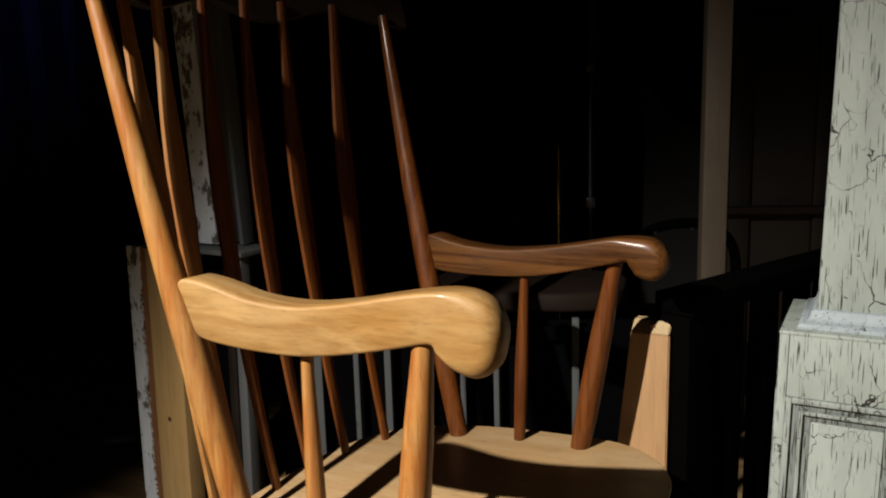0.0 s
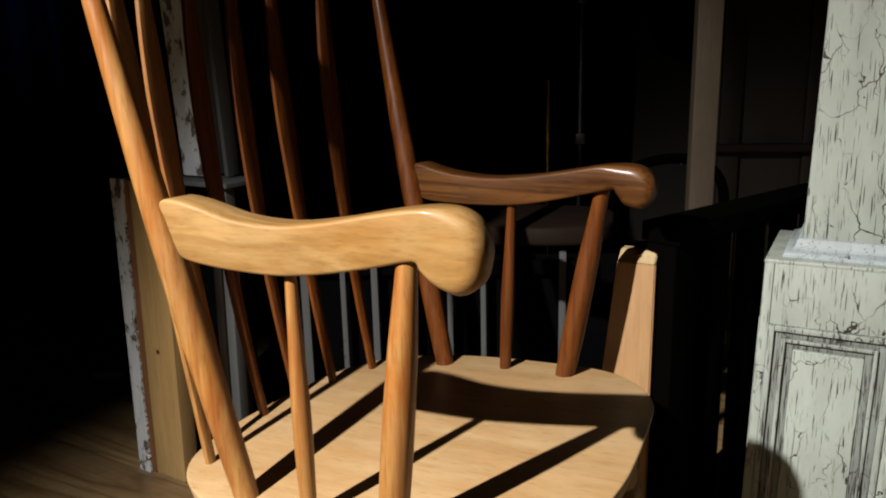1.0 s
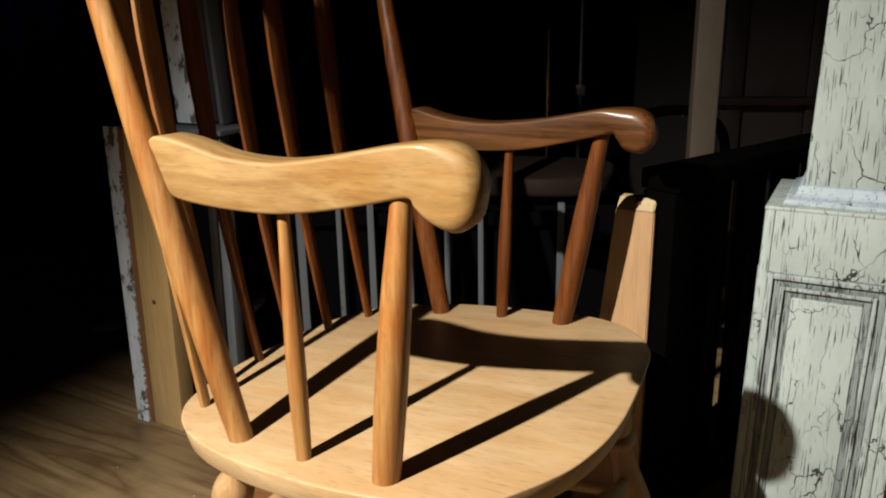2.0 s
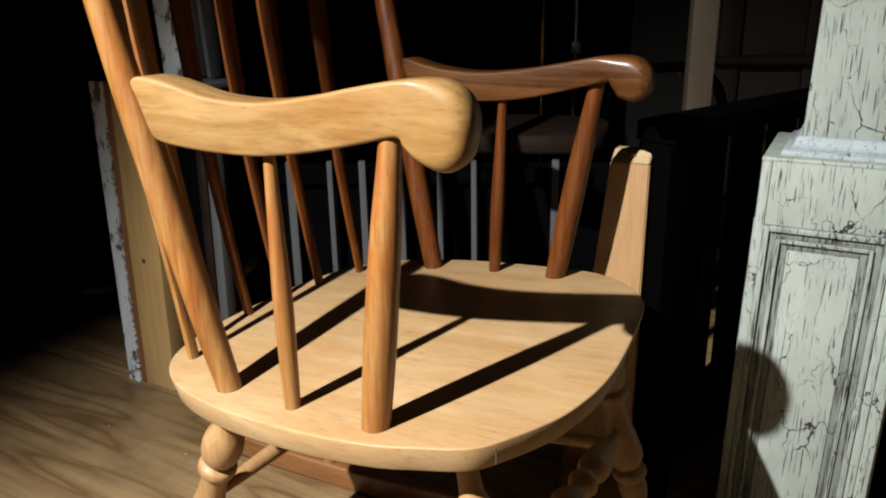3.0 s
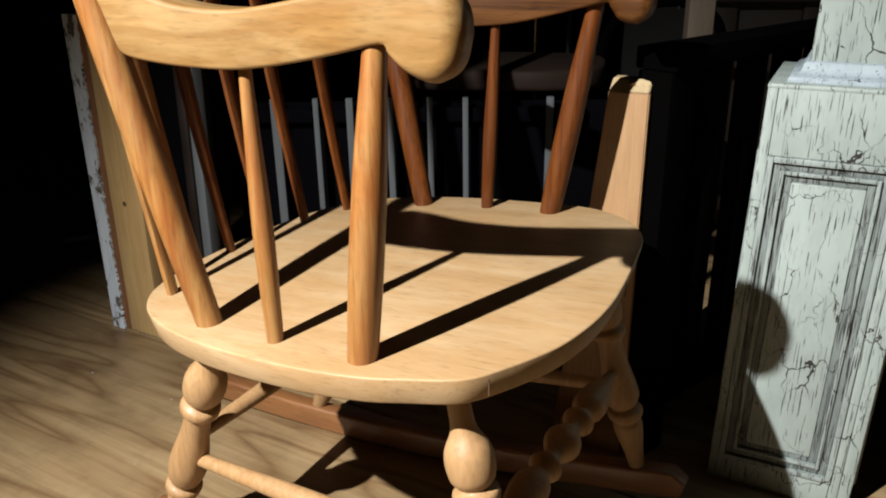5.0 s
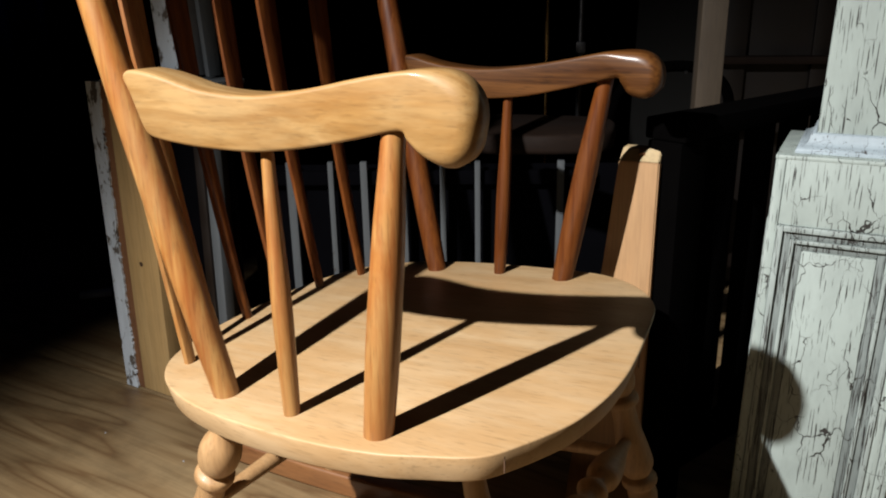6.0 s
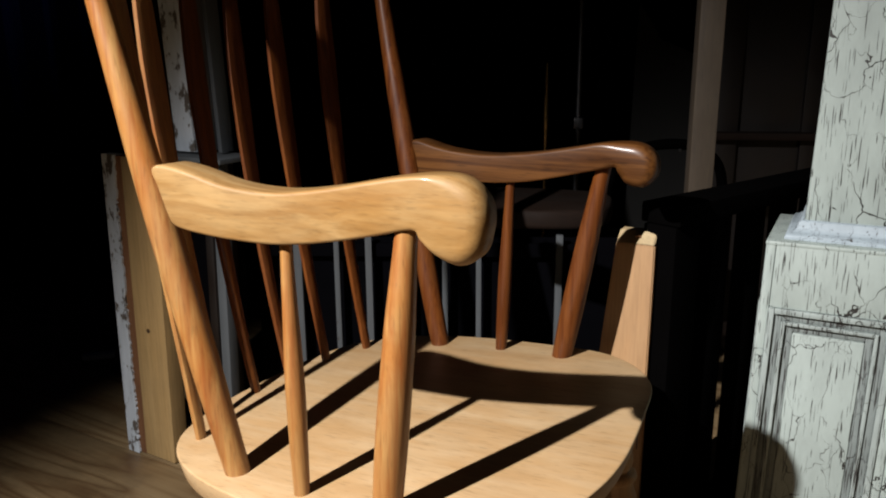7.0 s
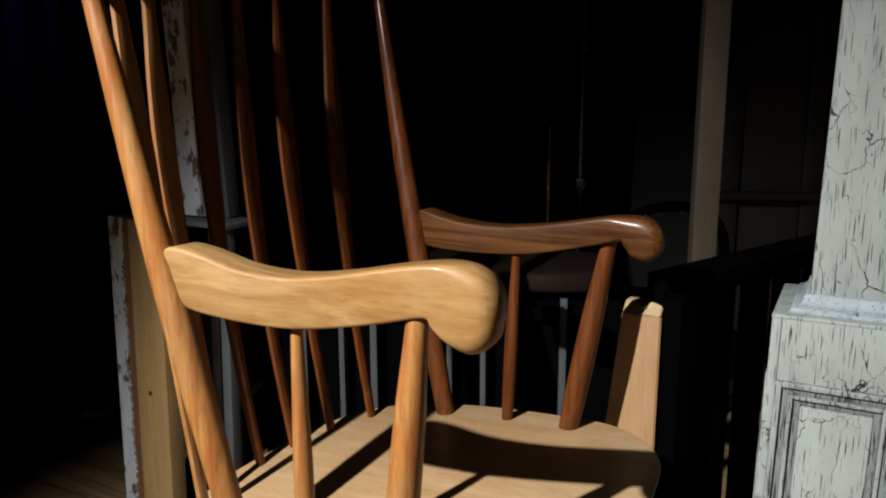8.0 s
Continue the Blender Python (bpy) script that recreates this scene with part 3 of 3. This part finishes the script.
# ---- raw plank beside the chair ----
def build_plank():
    plank = thing("fir_plank", 0.425, 1.473, 0, -28, "raw reddish fir plank standing upright with pale sawn end", "plank")
    bm = bmesh.new()
    low, top = (-0.070, 0.060), (0.0, 0.064)
    T = 0.036
    ring = [(low, 0.0), (top, 0.650)]
    rows = [[bm.verts.new(p) for p in ((x[0], 0, z), (x[1], 0, z), (x[1], T, z), (x[0], T, z))] for x, z in ring]
    for k in range(4):
        bm.faces.new((rows[0][k], rows[0][(k + 1) % 4], rows[1][(k + 1) % 4], rows[1][k]))
    bm.faces.new(rows[0][::-1])
    bm.faces.new(rows[1])
    bmesh.ops.bevel(bm, geom=bm.edges[:], offset=0.002, segments=2, affect="EDGES")
    part("board", bm, FIR, plank)
    bm = bmesh.new()
    pts = [[bm.verts.new((x, y, z)) for x in (0.001, 0.063)] for y, z in ((-0.001, 0.650), (0.016, 0.668), (T, 0.669), (T, 0.650))]
    for k in range(4):
        bm.faces.new((*pts[k], *pts[(k + 1) % 4][::-1]))
    for c in (0, 1):
        bm.faces.new([p[c] for p in pts])
    bmesh.ops.bevel(bm, geom=bm.edges[:], offset=0.0015, segments=2, affect="EDGES")
    part("sawn_end", bm, FIR_END, plank, "pale sawn end with a small knot")
    part("knot", tube([Vector((0.034, 0.0080 + k * 0.0012, 0.6600 + k * 0.0010)) for k in (-1, 1)], [0.005, 0.005], 10), RUST_EDGE, plank)


# ---- black railing behind the newel ----
def build_railing():
    rail = thing("black_railing", 0.515, 1.475, 0, 42, "black painted wooden railing with square balusters", "railing")
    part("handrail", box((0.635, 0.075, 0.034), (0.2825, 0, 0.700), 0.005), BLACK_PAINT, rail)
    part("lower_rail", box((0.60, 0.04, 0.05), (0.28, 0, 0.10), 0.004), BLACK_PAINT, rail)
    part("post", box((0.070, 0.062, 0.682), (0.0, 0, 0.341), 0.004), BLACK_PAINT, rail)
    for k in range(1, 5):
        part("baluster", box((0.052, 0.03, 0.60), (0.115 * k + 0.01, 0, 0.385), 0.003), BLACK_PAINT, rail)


# ---- painted low flat on the left, with a column above ----
def build_flat():
    flat = thing("stage_flat", -0.630, 1.930, 0, -28, "low stage flat with chipped white paint and raw pine studs", "scenery flat")
    H = 0.735
    rnd = random.Random(11)
    edge, x = [], 0.0415
    for k in range(150):
        x += 0.35 * (0.0415 - x) + rnd.uniform(-0.0022, 0.0020)
        edge.append(Vector((x - (0.005 if rnd.random() < 0.05 else 0), H * k / 149)))
    ragged = [Vector((0.0022, 0.0)), *edge, Vector((0.0022, H))]
    bm = bmesh.new()
    front, back = ([bm.verts.new((p.x, y, p.y)) for p in ragged] for y in (-0.0080, 0.0168))
    bm.faces.new(front)
    bm.faces.new(back[::-1])
    for k in range(len(ragged)):
        bm.faces.new((front[k - 1], front[k], back[k], back[k - 1]))
    part("painted_board", bm, WHITE_CHIP, flat, "chipped white painted board with a ragged edge", smooth=False)
    part("board_edge", box((0.0272, 0.03092, H - 0.004), (0.0466, 0.01264, H / 2), 0.002), RUST_EDGE, flat, "brown raw edge")
    stud = part("stud", box((0.102, 0.04271, H - 0.006), (0.1115, 0.01798, H / 2), 0.003), PINE, flat, "raw pine stud with a knot")
    part("knot", tube([Vector((0.1057, -0.0036 + 0.001 * k, 0.330)) for k in (0, 1)], [0.006, 0.006], 10), KNOT, stud)
    # black panel added to stand in for the dark gap between the studs
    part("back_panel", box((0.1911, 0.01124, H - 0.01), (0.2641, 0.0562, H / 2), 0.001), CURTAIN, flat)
    part("stud", box((0.022, 0.0843, H - 0.006), (0.3385, 0.02473, H / 2), 0.003), DIM_BROWN_UP, flat, "brown side stud")
    part("painted_board", box((0.024, 0.02473, H + 0.004), (0.3625, 0, H / 2), 0.002), WHITE_SHADED, flat, "white painted board, its shade put into the colour")
    part("cap", box((0.1798, 0.1012, 0.01), (0.3035, 0.02248, H + 0.008), 0.002), WHITE_SHADED, flat)
    # the whole flat leans a little out of plumb
    lean = Matrix.Identity(4)
    lean[0][2], lean[0][3] = 0.030, -0.036 * K
    for ob in list(flat.children) + list(stud.children):
        ob.data.transform(lean)
    column = thing("column", -0.630, 1.930, 0.752, -28, "chipped white painted column standing on the low flat", "column")
    part("front_board", box((0.0562, 0.0562, 1.4), (0.2405, 0.03934, 0.7), 0.003), WHITE_CHIP, column)
    part("side_board", box((0.0180, 0.0517, 1.4), (0.2780, 0.04159, 0.7), 0.003), GREY_PAINT, column, "grey painted board")
    part("rear_strip", box((0.01124, 0.03372, 1.4), (0.3180, 0.05058, 0.7), 0.002), WHITE_SHADED, column)
    tilt = Matrix.Identity(4)
    tilt[0][2] = -0.055
    for ob in column.children:
        ob.data.transform(tilt)
    scrap = thing("white_scrap", -1.02, 2.52, 0, 20, "small white painted offcut lying on the floor", "offcut")
    part("board", box((0.09554, 0.03372, 0.018), (0, 0, 0.009), 0.003), OFFCUT, scrap)


# ---- things in the dark behind ----
def build_back():
    fence = thing("picket_fence", 0, 1.9, 0, 0, "row of narrow white painted pickets behind the chair", "fence")
    # rails blacked out and a black sheet added, in place of the darkness behind
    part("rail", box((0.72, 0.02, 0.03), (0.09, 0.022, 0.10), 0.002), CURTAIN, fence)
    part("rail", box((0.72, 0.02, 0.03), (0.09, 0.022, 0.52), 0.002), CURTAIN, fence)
    part("black_cloth", box((0.82, 0.006, 0.545), (0.10, 0.040, 0.2725), 0.001), CURTAIN, fence, "added black sheet standing in for the darkness behind the pickets")
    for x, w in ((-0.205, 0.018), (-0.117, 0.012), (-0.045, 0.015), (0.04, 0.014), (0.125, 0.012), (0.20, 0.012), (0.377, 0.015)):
        part("picket", box((w, 0.014, 0.56), (x, 0, 0.28), 0.002), WHITE_SHADED, fence)

    bench = thing("bench", 0.30, 2.05, 0, -8, "dark brown wooden bench in deep shade", "bench")
    outline = [Vector((q.x, q.y)) for q in spline([(-0.22, -0.10, 0), (0, -0.125, 0), (0.16, -0.10, 0), (0.21, 0, 0), (0.16, 0.15, 0), (-0.22, 0.15, 0)], 6, True)]
    part("seat", slab(outline, 0.565, 0.610, 0.012, lambda a, b, h: (a, b, h)), DIM_BROWN, bench, sharp=60)
    for x, y in ((-0.18, -0.07), (0.14, -0.06), (-0.18, 0.11), (0.14, 0.10)):
        part("leg", turned((x, y, 0.57), (x * 1.1, y * 1.15, 0), [(0, 0.018), (0.5, 0.022), (1, 0.015)], 12), BLACK_PAINT, bench)

    stud = thing("stud", 0.640, 1.80, 0, -8, "pine upright stud, its half light put into the colour", "stud")
    part("timber", box((0.046, 0.07, 2.5), (0, 0, 1.25), 0.003), DIM_PINE, stud)

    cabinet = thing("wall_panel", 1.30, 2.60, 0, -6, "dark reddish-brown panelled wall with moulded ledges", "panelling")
    part("backing", box((0.80, 0.03, 2.3), (0, 0.02, 1.15), 0.002), DIM_BROWN_UP, cabinet)
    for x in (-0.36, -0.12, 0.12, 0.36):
        part("stile", box((0.06, 0.02, 2.3), (x, -0.006, 1.15), 0.003), DIM_BROWN_UP, cabinet)
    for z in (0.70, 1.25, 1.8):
        part("ledge", box((0.82, 0.06, 0.022), (0, -0.03, z), 0.005), DIM_BROWN, cabinet)

    pole = thing("pole", 0.47, 2.42, 0, 0, "thin dull steel pole with clamps", "pole")
    part("tube", tube([Vector((0, 0, 0.01)), Vector((0, 0, 2.4))], [0.007, 0.007], 10), STEEL, pole)
    part("foot", tube([Vector((0, 0, 0)), Vector((0, 0, 0.012))], [0.09, 0.09], 20), STEEL, pole)
    for z in (0.755, 1.13):
        part("clamp", box((0.026, 0.026, 0.03), (0, 0, z), 0.004), STEEL, pole)

    stand = thing("brass_stand", 0.372, 2.30, 0, 0, "slim dark brass stand with a polished stem", "stand")
    part("stem", turned((0, 0, 0.012), (0, 0, 0.92), [(0, 0.006), (0.7, 0.004), (0.85, 0.007), (1, 0.004)], 12), BRASS, stand)
    part("foot", tube([Vector((0, 0, 0)), Vector((0, 0, 0.014))], [0.07, 0.06], 20), BRASS, stand)

    board = thing("scenery_board", 0.78, 2.72, 0, 0, "grey scenery board with a slanting top, dimness put into its colour", "scenery flat")
    bm = bmesh.new()
    shape = [(-0.12, 0.0), (0.16, 0.0), (0.16, 0.90), (-0.03, 0.98), (-0.10, 1.09)]
    a = [bm.verts.new((x, 0, z)) for x, z in shape]
    b = [bm.verts.new((x, 0.012, z)) for x, z in shape]
    for k in range(5):
        bm.faces.new((a[k], a[(k + 1) % 5], b[(k + 1) % 5], b[k]))
    bm.faces.new(a[::-1])
    bm.faces.new(b)
    part("sheet", bm, DIM_SCENERY, board, smooth=False)

    chair = thing("side_chair", 0.66, 2.25, 0, 10, "black bentwood side chair with small metal studs", "chair")
    part("seat", slab([Vector((0.17 * math.cos(a), 0.17 * math.sin(a))) for a in (k * math.pi / 12 for k in range(24))], 0.41, 0.44, 0.01,
                      lambda a, b, h: (a, b + 0.1, h)), BLACK_PAINT, chair)
    hoop = spline([(-0.15, -0.03, 0.42), (-0.15, -0.05, 0.62), (-0.10, -0.06, 0.70), (0, -0.065, 0.725), (0.10, -0.06, 0.70), (0.15, -0.05, 0.62), (0.15, -0.03, 0.42)], 8)
    part("back_hoop", tube(hoop, [0.013] * len(hoop), 10), BLACK_PAINT, chair)
    for x, y in ((-0.12, 0.0), (0.12, 0.0), (-0.12, 0.2), (0.12, 0.2)):
        part("leg", turned((x, y, 0.42), (x * 1.15, y * 1.15, 0), [(0, 0.014), (1, 0.011)], 10), BLACK_PAINT, chair)
    for x in (-0.075, 0.02):
        part("stud", box((0.007, 0.006, 0.007), (x, -0.078, 0.708 + 0.1 * (0.05 - abs(x))), 0.002), STEEL, chair, "bright metal stud")


build_chair()
build_newel()
build_plank()
build_railing()
build_flat()
build_back()
build_setting()
